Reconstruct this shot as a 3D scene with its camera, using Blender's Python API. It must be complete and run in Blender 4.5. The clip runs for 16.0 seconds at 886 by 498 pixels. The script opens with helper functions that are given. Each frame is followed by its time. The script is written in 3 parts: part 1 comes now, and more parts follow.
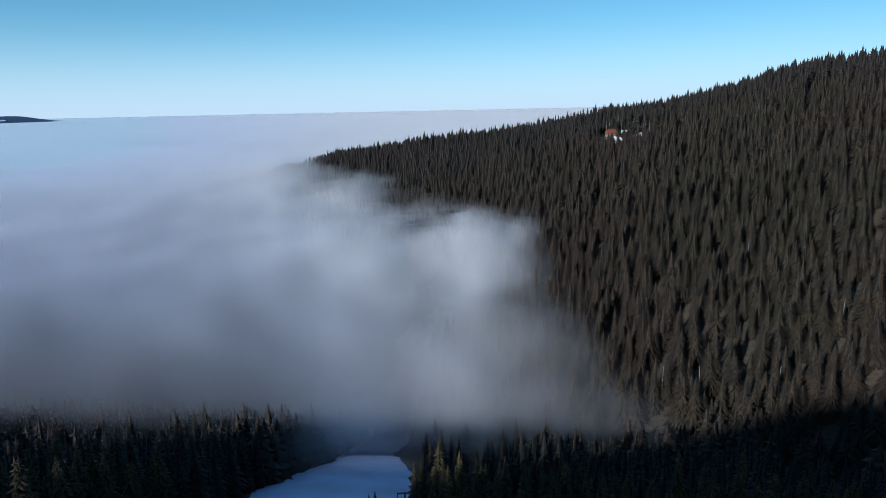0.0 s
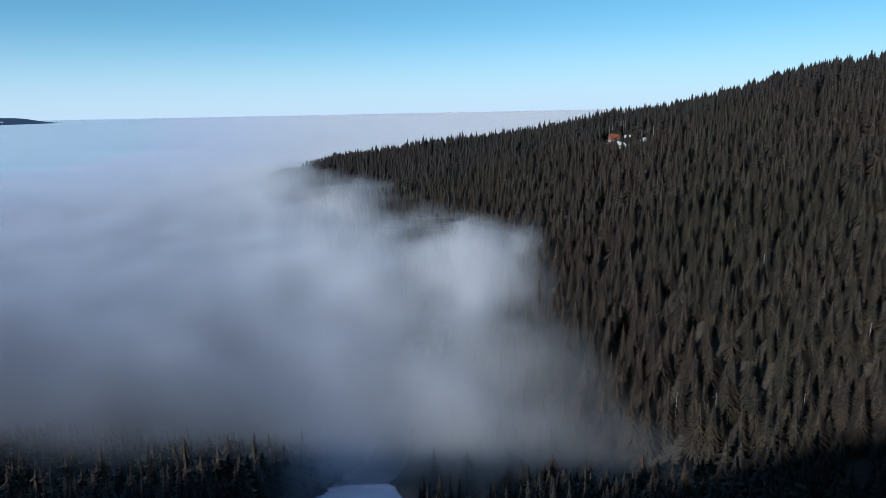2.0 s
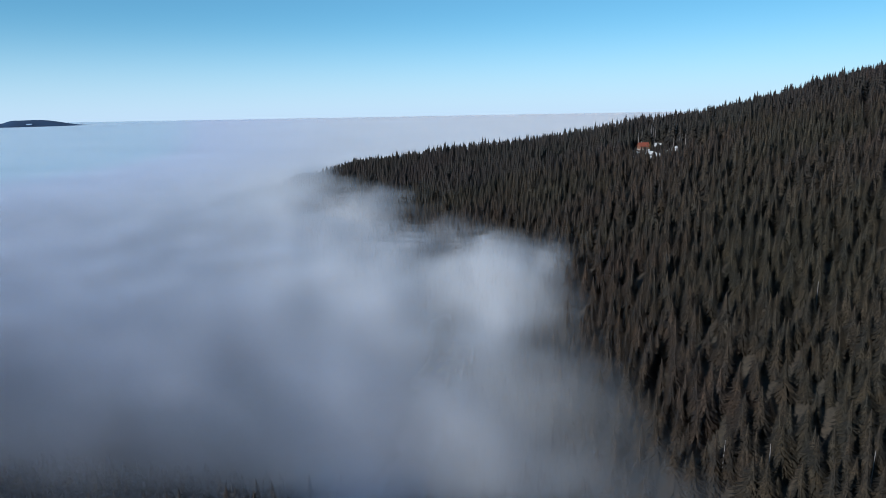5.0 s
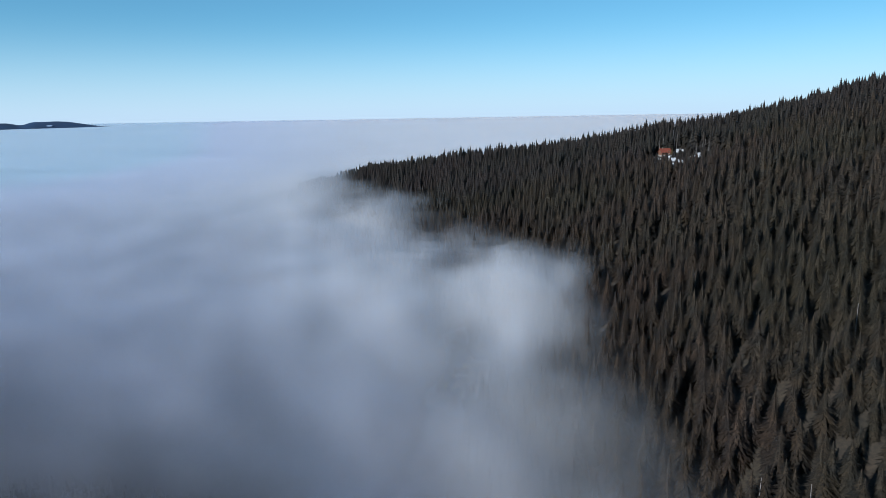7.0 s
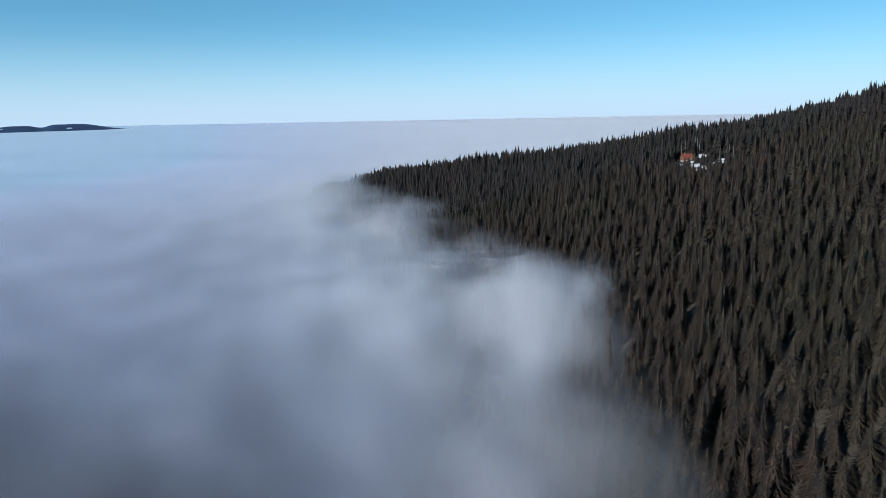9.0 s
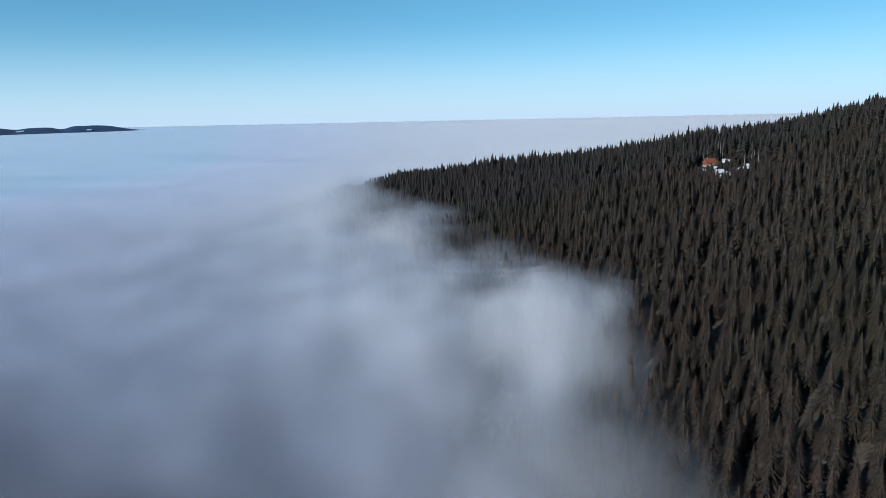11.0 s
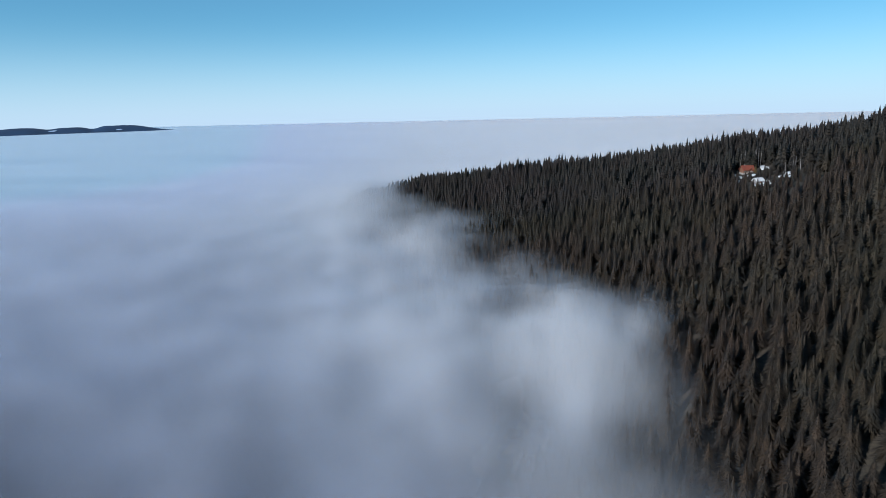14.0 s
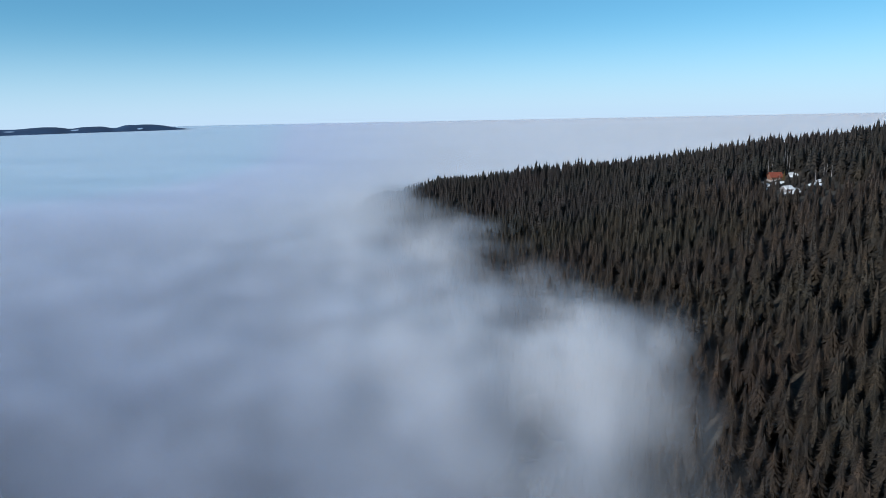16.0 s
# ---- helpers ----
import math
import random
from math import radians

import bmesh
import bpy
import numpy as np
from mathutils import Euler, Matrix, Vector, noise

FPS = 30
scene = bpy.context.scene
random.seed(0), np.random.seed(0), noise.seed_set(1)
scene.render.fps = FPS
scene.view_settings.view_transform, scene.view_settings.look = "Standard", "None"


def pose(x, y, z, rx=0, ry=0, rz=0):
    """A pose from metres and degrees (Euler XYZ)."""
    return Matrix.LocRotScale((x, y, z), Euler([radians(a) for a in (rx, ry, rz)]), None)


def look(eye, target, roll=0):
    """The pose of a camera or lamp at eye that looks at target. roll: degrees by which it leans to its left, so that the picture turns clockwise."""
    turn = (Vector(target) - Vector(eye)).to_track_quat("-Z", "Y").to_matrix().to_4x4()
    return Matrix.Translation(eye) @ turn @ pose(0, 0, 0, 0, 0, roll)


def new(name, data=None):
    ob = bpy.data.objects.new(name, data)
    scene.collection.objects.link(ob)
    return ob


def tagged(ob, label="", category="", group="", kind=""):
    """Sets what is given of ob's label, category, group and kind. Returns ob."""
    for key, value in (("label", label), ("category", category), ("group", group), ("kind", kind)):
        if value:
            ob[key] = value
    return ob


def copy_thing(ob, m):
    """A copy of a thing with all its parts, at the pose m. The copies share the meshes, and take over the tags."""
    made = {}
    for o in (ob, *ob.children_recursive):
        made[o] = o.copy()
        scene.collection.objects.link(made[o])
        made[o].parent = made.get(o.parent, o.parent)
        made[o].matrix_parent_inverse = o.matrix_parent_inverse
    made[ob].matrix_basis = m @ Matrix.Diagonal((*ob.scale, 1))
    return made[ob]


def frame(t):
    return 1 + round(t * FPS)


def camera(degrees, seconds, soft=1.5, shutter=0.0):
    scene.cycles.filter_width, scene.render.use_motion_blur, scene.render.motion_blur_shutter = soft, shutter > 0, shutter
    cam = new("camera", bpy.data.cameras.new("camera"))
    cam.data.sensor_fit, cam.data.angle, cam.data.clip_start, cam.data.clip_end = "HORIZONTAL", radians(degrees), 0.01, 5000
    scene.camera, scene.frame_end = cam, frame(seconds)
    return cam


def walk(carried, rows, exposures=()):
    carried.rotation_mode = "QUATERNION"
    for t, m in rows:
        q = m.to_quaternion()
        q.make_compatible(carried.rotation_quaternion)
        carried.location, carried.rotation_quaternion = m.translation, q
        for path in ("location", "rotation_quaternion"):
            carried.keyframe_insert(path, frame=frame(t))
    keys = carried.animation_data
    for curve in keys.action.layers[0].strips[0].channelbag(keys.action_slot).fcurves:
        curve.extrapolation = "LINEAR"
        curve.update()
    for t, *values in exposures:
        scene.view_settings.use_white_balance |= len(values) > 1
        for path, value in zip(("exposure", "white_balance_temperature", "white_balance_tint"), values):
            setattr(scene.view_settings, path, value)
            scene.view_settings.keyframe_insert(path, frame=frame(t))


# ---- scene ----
cam = camera(68.62, 16.0, soft=0.6)
PATH = [
    (0.0, 0.00, 0.00, 77.00, -0.000, -12.974, -1.215),
    (0.5, 0.05, 3.67, 77.41, -0.058, -12.953, -1.202),
    (1.0, 0.09, 7.33, 77.83, -0.117, -12.913, -1.185),
    (1.5, 0.14, 10.96, 78.26, -0.150, -12.859, -1.168),
    (2.0, 0.16, 14.56, 78.72, -0.075, -12.806, -1.147),
    (2.5, 0.14, 18.10, 79.22, 0.171, -12.756, -1.130),
    (3.0, 0.11, 21.56, 79.76, 0.490, -12.700, -1.120),
    (3.5, 0.06, 24.95, 80.35, 0.815, -12.650, -1.108),
    (4.0, 0.01, 28.28, 80.95, 1.129, -12.629, -1.094),
    (6.5, -0.70, 43.20, 84.40, 2.819, -12.477, -1.022),
    (7.0, -0.83, 46.21, 85.12, 3.144, -12.443, -1.025),
    (7.5, -0.95, 49.25, 85.83, 3.479, -12.413, -1.040),
    (8.0, -1.06, 52.29, 86.53, 3.815, -12.386, -1.073),
    (8.5, -1.17, 55.35, 87.23, 4.174, -12.353, -1.117),
    (9.0, -1.26, 58.41, 87.93, 4.532, -12.318, -1.172),
    (11.5, -1.09, 74.20, 91.59, 6.329, -12.282, -1.354),
    (12.0, -1.15, 77.32, 92.35, 6.694, -12.303, -1.387),
    (12.5, -1.24, 80.42, 93.11, 7.051, -12.321, -1.412),
    (13.0, -1.34, 83.52, 93.87, 7.412, -12.337, -1.428),
    (13.5, -1.47, 86.61, 94.64, 7.794, -12.338, -1.432),
    (14.0, -1.62, 89.68, 95.41, 8.181, -12.337, -1.425),
    (14.5, -1.79, 92.76, 96.18, 8.563, -12.327, -1.407),
    (15.0, -2.00, 95.84, 96.96, 8.946, -12.316, -1.381),
    (15.5, -2.22, 98.92, 97.73, 9.336, -12.319, -1.348),
    (16.0, -2.45, 102.00, 98.50, 9.716, -12.334, -1.306),
]
walk(cam, [(t, pose(x, y, z, 90 + pitch, 0, yaw) @ pose(0, 0, 0, 0, 0, roll)) for t, x, y, z, yaw, pitch, roll in PATH],
     exposures=[(0.0, 0.18, 5350, 6), (8.0, 0.17, 5350, 6), (16.0, 0.16, 5350, 6)])

# ---- world, sun, exposure ----
SUN_EL = 22.0
SUN_AZ = 42.0           # the light travels towards +y, this far to the right
world = bpy.data.worlds.new("world")
scene.world = world
world.use_nodes = True
wn = world.node_tree
wn.nodes.clear()
sky = wn.nodes.new("ShaderNodeTexSky")
sky.sky_type = "NISHITA"
sky.sun_disc = False
sky.sun_elevation = radians(SUN_EL)
sky.sun_rotation = radians(180 + SUN_AZ)
sky.altitude = 2000
sky.air_density = 0.8
sky.dust_density = 0.0
sky.ozone_density = 2.0
bg = wn.nodes.new("ShaderNodeBackground")
bg.inputs["Strength"].default_value = 0.155
wo = wn.nodes.new("ShaderNodeOutputWorld")
soft_sky = wn.nodes.new("ShaderNodeGamma")
soft_sky.inputs["Gamma"].default_value = 0.68
tint = wn.nodes.new("ShaderNodeMix")
tint.data_type, tint.blend_type = "RGBA", "MULTIPLY"
tint.inputs[0].default_value = 1.0
# deeper blue overhead
up = wn.nodes.new("ShaderNodeTexCoord")
height = wn.nodes.new("ShaderNodeSeparateXYZ")
wn.links.new(up.outputs["Generated"], height.inputs[0])
overhead = wn.nodes.new("ShaderNodeMapRange")
overhead.inputs["From Min"].default_value, overhead.inputs["From Max"].default_value = 0.15, 0.6
wn.links.new(height.outputs["Z"], overhead.inputs["Value"])
shift = wn.nodes.new("ShaderNodeMix")
shift.data_type = "RGBA"
shift.inputs[6].default_value, shift.inputs[7].default_value = (0.66, 1.02, 1.02, 1), (0.67, 0.96, 1.03, 1)
wn.links.new(overhead.outputs[0], shift.inputs[0])
wn.links.new(shift.outputs[2], tint.inputs[7])
wn.links.new(sky.outputs[0], soft_sky.inputs[0])
wn.links.new(soft_sky.outputs[0], tint.inputs[6])
# pale haze low over the horizon
low = wn.nodes.new("ShaderNodeMapRange")
low.interpolation_type = "SMOOTHERSTEP"
low.inputs["From Min"].default_value, low.inputs["From Max"].default_value = -0.07, 0.15
low.inputs["To Min"].default_value, low.inputs["To Max"].default_value = 1.0, 0.0
haze = wn.nodes.new("ShaderNodeMix")
haze.data_type = "RGBA"
haze.inputs[7].default_value = (3.85, 4.25, 4.6, 1)
wn.links.new(height.outputs["Z"], low.inputs["Value"])
wn.links.new(low.outputs[0], haze.inputs[0])
wn.links.new(tint.outputs[2], haze.inputs[6])
wn.links.new(haze.outputs[2], bg.inputs[0])
wn.links.new(bg.outputs[0], wo.inputs[0])

sun_data = bpy.data.lights.new("sun", "SUN")
sun_data.energy = 5.0
sun_data.angle = radians(0.8)
sun_data.color = (1.0, 0.93, 0.84)
sun = new("sun", sun_data)
a, e = radians(SUN_AZ), radians(SUN_EL)
sun.matrix_world = look((0, -200, 300), (math.sin(a) * math.cos(e), -200 + math.cos(a) * math.cos(e), 300 - math.sin(e)))
scene.cycles.transparent_max_bounces = 40


# ---- materials ----
def material(name):
    m = bpy.data.materials.new(name)
    m.use_nodes = True
    n, l = m.node_tree.nodes, m.node_tree.links
    b = n["Principled BSDF"]
    return m, n, l, b


def ramp(n, l, source, stops):
    r = n.new("ShaderNodeValToRGB")
    while len(r.color_ramp.elements) < len(stops):
        r.color_ramp.elements.new(0.5)
    for el, (p, c) in zip(r.color_ramp.elements, stops):
        el.position, el.color = p, (*c, 1)
    l.new(source, r.inputs[0])
    return r.outputs[0]


def noise_node(n, l, scale, detail=3, coord=None):
    t = n.new("ShaderNodeTexNoise")
    t.inputs["Scale"].default_value = scale
    t.inputs["Detail"].default_value = detail
    if coord is None:
        coord = n.new("ShaderNodeNewGeometry").outputs["Position"]
    l.new(coord, t.inputs["Vector"])
    return t.outputs["Fac"]


def mix(n, l, a, b, fac, mode="MIX"):
    m = n.new("ShaderNodeMix")
    m.data_type, m.blend_type = "RGBA", mode
    for key, v in ((0, fac), (6, a), (7, b)):
        if isinstance(v, (int, float)):
            m.inputs[key].default_value = v
        elif isinstance(v, tuple):
            m.inputs[key].default_value = (*v, 1)
        else:
            l.new(v, m.inputs[key])
    return m.outputs[2]


def bump(n, l, b, height, strength, distance):
    k = n.new("ShaderNodeBump")
    k.inputs["Strength"].default_value, k.inputs["Distance"].default_value = strength, distance
    l.new(height, k.inputs["Height"])
    l.new(k.outputs[0], b.inputs["Normal"])


def needle_material(name, dark, light, dry):
    """Spruce needles: every branch a little different, whole trees browner or greener."""
    m, n, l, b = material(name)
    geo = n.new("ShaderNodeNewGeometry")
    col = mix(n, l, dark, light, geo.outputs["Random Per Island"])
    trees = noise_node(n, l, 0.16, 2, geo.outputs["Position"])
    dryness = ramp(n, l, trees, [(0.42, (0, 0, 0)), (0.66, (1, 1, 1))])
    col = mix(n, l, col, dry, dryness)
    stands = noise_node(n, l, 0.011, 2, geo.outputs["Position"])
    col = mix(n, l, col, ramp(n, l, stands, [(0.36, (1.06, 0.98, 0.97)), (0.64, (0.96, 1.05, 0.92))]), 1.0, "MULTIPLY")
    oi = n.new("ShaderNodeObjectInfo")
    tone = ramp(n, l, oi.outputs["Random"], [(0, (0.75, 0.78, 0.75)), (0.6, (1.05, 1.05, 0.95)), (1, (1.5, 1.35, 0.95))])
    col = mix(n, l, col, tone, 1.0, "MULTIPLY")
    whole = noise_node(n, l, 0.23, 1, geo.outputs["Position"])
    col = mix(n, l, col, ramp(n, l, whole, [(0.32, (0.72, 0.80, 0.90)), (0.5, (1.0, 1.0, 0.97)), (0.68, (1.3, 1.22, 1.1))]), 1.0, "MULTIPLY")
    fine = noise_node(n, l, 1.7, 3, geo.outputs["Position"])
    col = mix(n, l, col, ramp(n, l, fine, [(0.34, (0.66, 0.67, 0.70)), (0.5, (1.0, 1.0, 1.0)), (0.66, (1.4, 1.38, 1.32))]), 1.0, "MULTIPLY")
    bump(n, l, b, fine, 0.6, 0.4)
    l.new(col, b.inputs["Base Color"])
    b.inputs["Roughness"].default_value = 0.75
    b.inputs["Specular IOR Level"].default_value = 0.2
    return m


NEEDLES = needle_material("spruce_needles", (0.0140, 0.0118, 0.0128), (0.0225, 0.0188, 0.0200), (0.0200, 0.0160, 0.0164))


# same needles with the warm sunlight on the near crowns put into the colour
NEEDLES_SUNLIT = needle_material("sunlit_spruce_needles", (0.018, 0.015, 0.010), (0.046, 0.037, 0.021), (0.050, 0.033, 0.020))


def plain(name, colour, rough=0.8, scale=3.0, vary=0.35, bumpy=0.0, metal=0.0):
    m, n, l, b = material(name)
    f = noise_node(n, l, scale, 5)
    g = noise_node(n, l, scale * 0.13, 2)
    lo = tuple(c * (1 - vary) for c in colour)
    hi = tuple(min(1, c * (1 + vary)) for c in colour)
    col = mix(n, l, ramp(n, l, f, [(0.3, lo), (0.7, hi)]), ramp(n, l, g, [(0.3, (0.8, 0.8, 0.8)), (0.7, (1.1, 1.1, 1.1))]), 1.0, "MULTIPLY")
    l.new(col, b.inputs["Base Color"])
    b.inputs["Roughness"].default_value, b.inputs["Metallic"].default_value = rough, metal
    if bumpy:
        bump(n, l, b, f, 0.5, bumpy)
    return m


BARK = plain("spruce_bark", (0.11, 0.095, 0.085), 0.9, 4.0, 0.4, 0.03)
# the run's snow has the slope's blue shade put into its colour
SHADED_SNOW = plain("shaded_snow", (0.34, 0.41, 0.60), 0.6, 0.5, 0.05, 0.15)
OLD_SNOW = plain("old_snow", (0.66, 0.64, 0.62), 0.65, 0.9, 0.22, 0.12)
ROOF_RED = plain("red_roof_sheet", (0.20, 0.05, 0.024), 0.55, 2.0, 0.2)
TIMBER = plain("stained_timber", (0.17, 0.075, 0.04), 0.75, 2.5, 0.35, 0.01)
PLASTER = plain("pale_plaster", (0.62, 0.58, 0.52), 0.85, 1.5, 0.12)
STONE = plain("foundation_stone", (0.26, 0.24, 0.22), 0.9, 1.2, 0.35, 0.03)
GREY_WOOD = plain("weathered_grey_wood", (0.21, 0.19, 0.18), 0.85, 2.0, 0.3, 0.02)
STEEL = plain("painted_dark_steel", (0.07, 0.075, 0.085), 0.6, 1.0, 0.2)
FAR_SNOW = plain("distant_snow", (0.30, 0.38, 0.50), 0.8, 0.02, 0.1)
# the blue of distant haze is put into the hills' colour
FAR_WOOD = plain("hazy_distant_forest", (0.010, 0.036, 0.090), 1.0, 0.006, 0.25)

GLASS, gn, gl, gb = material("window_glass")
gb.inputs["Base Color"].default_value = (0.02, 0.025, 0.03, 1)
gb.inputs["Roughness"].default_value = 0.08

# forest floor: needles and earth
FLOOR, n, l, b = material("forest_floor")
earth = ramp(n, l, noise_node(n, l, 0.8, 5), [(0.3, (0.022, 0.017, 0.012)), (0.7, (0.06, 0.045, 0.03))])
stains = ramp(n, l, noise_node(n, l, 0.03, 3), [(0.3, (0.75, 0.8, 0.75)), (0.7, (1.2, 1.1, 1.0))])
l.new(mix(n, l, earth, stains, 1.0, "MULTIPLY"), b.inputs["Base Color"])
b.inputs["Roughness"].default_value = 0.95

# fog: thin sheets of droplets, the thicker the more they hide
FOG = bpy.data.materials.new("fog_droplets")
FOG.use_nodes = True
n, l = FOG.node_tree.nodes, FOG.node_tree.links
n.clear()
out = n.new("ShaderNodeOutputMaterial")
dif = n.new("ShaderNodeBsdfDiffuse")
dif.inputs["Color"].default_value = (0.94, 0.945, 0.955, 1)
tra = n.new("ShaderNodeBsdfTranslucent")
tra.inputs["Color"].default_value = (0.94, 0.945, 0.955, 1)
clear = n.new("ShaderNodeBsdfTransparent")
body = n.new("ShaderNodeMixShader")
# painted brightness: mixes light thrown back with light let through
lit_share = n.new("ShaderNodeAttribute")
lit_share.attribute_name = "lit_share"
l.new(lit_share.outputs["Fac"], body.inputs[0])
# painted tint of the light, set place by place
light_tint = n.new("ShaderNodeAttribute")
light_tint.attribute_name = "light_tint"
hue = ramp(n, l, light_tint.outputs["Fac"], [(0.0, (0.80, 0.89, 0.945)), (0.06, (0.86, 0.878, 0.952)), (0.45, (0.945, 0.93, 0.935)), (1.0, (0.99, 0.955, 0.935))])
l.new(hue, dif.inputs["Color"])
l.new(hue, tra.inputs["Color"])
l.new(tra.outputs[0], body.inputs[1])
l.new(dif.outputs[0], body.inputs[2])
dens = n.new("ShaderNodeAttribute")
dens.attribute_name = "thickness"
wisp = n.new("ShaderNodeMapRange")
geo = n.new("ShaderNodeNewGeometry")
reach = n.new("ShaderNodeVectorMath")
reach.operation = "LENGTH"
l.new(geo.outputs["Position"], reach.inputs[0])
calm = n.new("ShaderNodeMapRange")
calm.inputs["From Min"].default_value, calm.inputs["From Max"].default_value = 280, 750
calm.inputs["To Min"].default_value, calm.inputs["To Max"].default_value = 0, 1
l.new(reach.outputs["Value"], calm.inputs["Value"])
even = n.new("ShaderNodeMix")
l.new(calm.outputs[0], even.inputs[0])
l.new(noise_node(n, l, 0.032, 4, geo.outputs["Position"]), even.inputs[2])
even.inputs[3].default_value = 0.5
l.new(even.outputs[0], wisp.inputs["Value"])
wisp.interpolation_type = "SMOOTHSTEP"
wisp.inputs["From Min"].default_value, wisp.inputs["From Max"].default_value = 0.12, 0.88
wisp.inputs["To Min"].default_value, wisp.inputs["To Max"].default_value = 0.25, 1.75

def maths(kind, a, b):
    k = n.new("ShaderNodeMath")
    k.operation = kind
    for key, v in ((0, a), (1, b)):
        if isinstance(v, (int, float)):
            k.inputs[key].default_value = v
        else:
            l.new(v, k.inputs[key])
    return k.outputs[0]


# billows: the top of the fog swells and breaks up by as many metres as "relief" says
deep, relief = n.new("ShaderNodeAttribute"), n.new("ShaderNodeAttribute")
deep.attribute_name, relief.attribute_name = "deep", "relief"
billow = noise_node(n, l, 0.022, 6, geo.outputs["Position"])
swell = maths("MULTIPLY", maths("SUBTRACT", billow, 0.5), maths("MULTIPLY", relief.outputs["Fac"], 3.0))
edge_of = n.new("ShaderNodeMapRange")
edge_of.interpolation_type = "SMOOTHSTEP"
edge_of.inputs["From Min"].default_value, edge_of.inputs["From Max"].default_value = -1.0, 1.5
blur = maths("ADD", maths("MULTIPLY", relief.outputs["Fac"], 0.30), 2.0)
l.new(maths("DIVIDE", maths("ADD", swell, deep.outputs["Fac"]), blur), edge_of.inputs["Value"])
lumps = n.new("ShaderNodeBump")
lumps.inputs["Distance"].default_value = 14.0
l.new(maths("MULTIPLY", relief.outputs["Fac"], 0.055), lumps.inputs["Strength"])
l.new(billow, lumps.inputs["Height"])
l.new(lumps.outputs[0], dif.inputs["Normal"])
held = maths("MULTIPLY", maths("MULTIPLY", dens.outputs["Fac"], wisp.outputs[0]), edge_of.outputs[0])
mul = n.new("ShaderNodeClamp")
l.new(held, mul.inputs[0])
top = n.new("ShaderNodeMixShader")
l.new(mul.outputs[0], top.inputs[0])
l.new(clear.outputs[0], top.inputs[1])
l.new(body.outputs[0], top.inputs[2])
l.new(top.outputs[0], out.inputs["Surface"])


# ---- the lie of the land ----
def value_noise(x, y, size, seed):
    """Smooth random field between -1 and 1, with features of about size metres."""
    rng = np.random.default_rng(seed)
    g = rng.uniform(-1, 1, (64, 64))
    u, v = np.asarray(x) / size + 200.3, np.asarray(y) / size + 300.7
    i, j = np.floor(u).astype(int), np.floor(v).astype(int)
    s, t = u - i, v - j
    s, t = s * s * (3 - 2 * s), t * t * (3 - 2 * t)
    q = lambda p, r: g[p % 64, r % 64]
    return (q(i, j) * (1 - s) + q(i + 1, j) * s) * (1 - t) + (q(i, j + 1) * (1 - s) + q(i + 1, j + 1) * s) * t


def step(v, lo, hi):
    t = np.clip((np.asarray(v, float) - lo) / (hi - lo), 0, 1)
    return t * t * (3 - 2 * t)


def bell(x, y, cx, cy, rx, ry):
    return np.exp(-((x - cx) / rx) ** 2 - ((y - cy) / ry) ** 2)


PLATEAU = 10.5
HILL = (-108.2, 57.96, 24.639, -1.149, -4.787, -1.103)


def ground(x, y):
    """Height of the land: the slope under the flight, an unseen shading ridge behind it, the wooded hill across the
    valley, the valley floor.
    """
    x, y = np.asarray(x, float), np.asarray(y, float)
    near = 47.61 - 0.0578 * x - 0.4635 * np.maximum(y, -260)
    flat = PLATEAU + 5 * step(-x, 8, 40) + 3 * step(x, 35, 80) - 0.02 * np.maximum(0, np.abs(x) - 80)
    flat = flat + 0.485 * 8 * np.logaddexp(0, (53 - np.clip(y, -260, 400)) / 8)
    near = -6 * np.logaddexp(-near / 6, -flat / 6)
    # unseen ridge behind the start, raised and notched to shape the shade below
    near = near + 0.235 * 15 * np.logaddexp(0, (-35 - np.clip(y, -260, 400)) / 15) - 10 * bell(x, y, -320, -262, 21, 60) + 11 * bell(x, y, -270, -262, 20, 60) + 9 * bell(x, y, -396, -262, 26, 60)
    u, v = np.clip(x, -900, 900) / 100, np.clip(y, -300, 1500) / 100
    h = HILL
    hill = h[0] + h[1] * u + h[2] * v + h[3] * u * u + h[4] * u * v + h[5] * v * v
    ridge_y = 822 - 0.45 * np.clip(x, -220, 600)
    hill = hill - 0.42 * 30 * np.logaddexp(0, (y - ridge_y - 26) / 30)
    hill = hill - 9 * step(-x, 135, 215) + 4 * bell(x, y, -55, 835, 90, 70) - 14 * bell(x, y, -8, 335, 45, 60) - 4 * bell(x, y, 158, 609, 40, 40)
    hill = hill + 8 * bell(x, y, 335, 630, 45, 60) - 10 * step(x, 380, 470) - 5 * bell(x, y, 310, 440, 60, 75) + 3 * bell(x, y, -125, 845, 50, 60)
    k = 5.0
    z = k * np.logaddexp(np.logaddexp(near / k, hill / k), -76 / k)
    z = z + 1.5 * value_noise(x, y, 60, 3) + 0.5 * value_noise(x, y, 17, 4)
    return z


def piste_middle(y):
    return -27.6 + 4.0 * np.sin(np.asarray(y, float) / 45) * step(y, 180, 260) + 0.06 * np.maximum(0, np.asarray(y, float) - 190)


def piste_half(y):
    return 22.4 - 0.025 * np.clip(np.asarray(y, float), 0, 400) - 6.0 * step(y, 150, 215)


def on_piste(x, y, margin=0.0):
    """The felled strip down the near slope, and the snowy track on past the hut."""
    y = np.asarray(y, float)
    return (np.abs(x - piste_middle(y)) < piste_half(y) + margin) & (y < 400) & (y > 70)


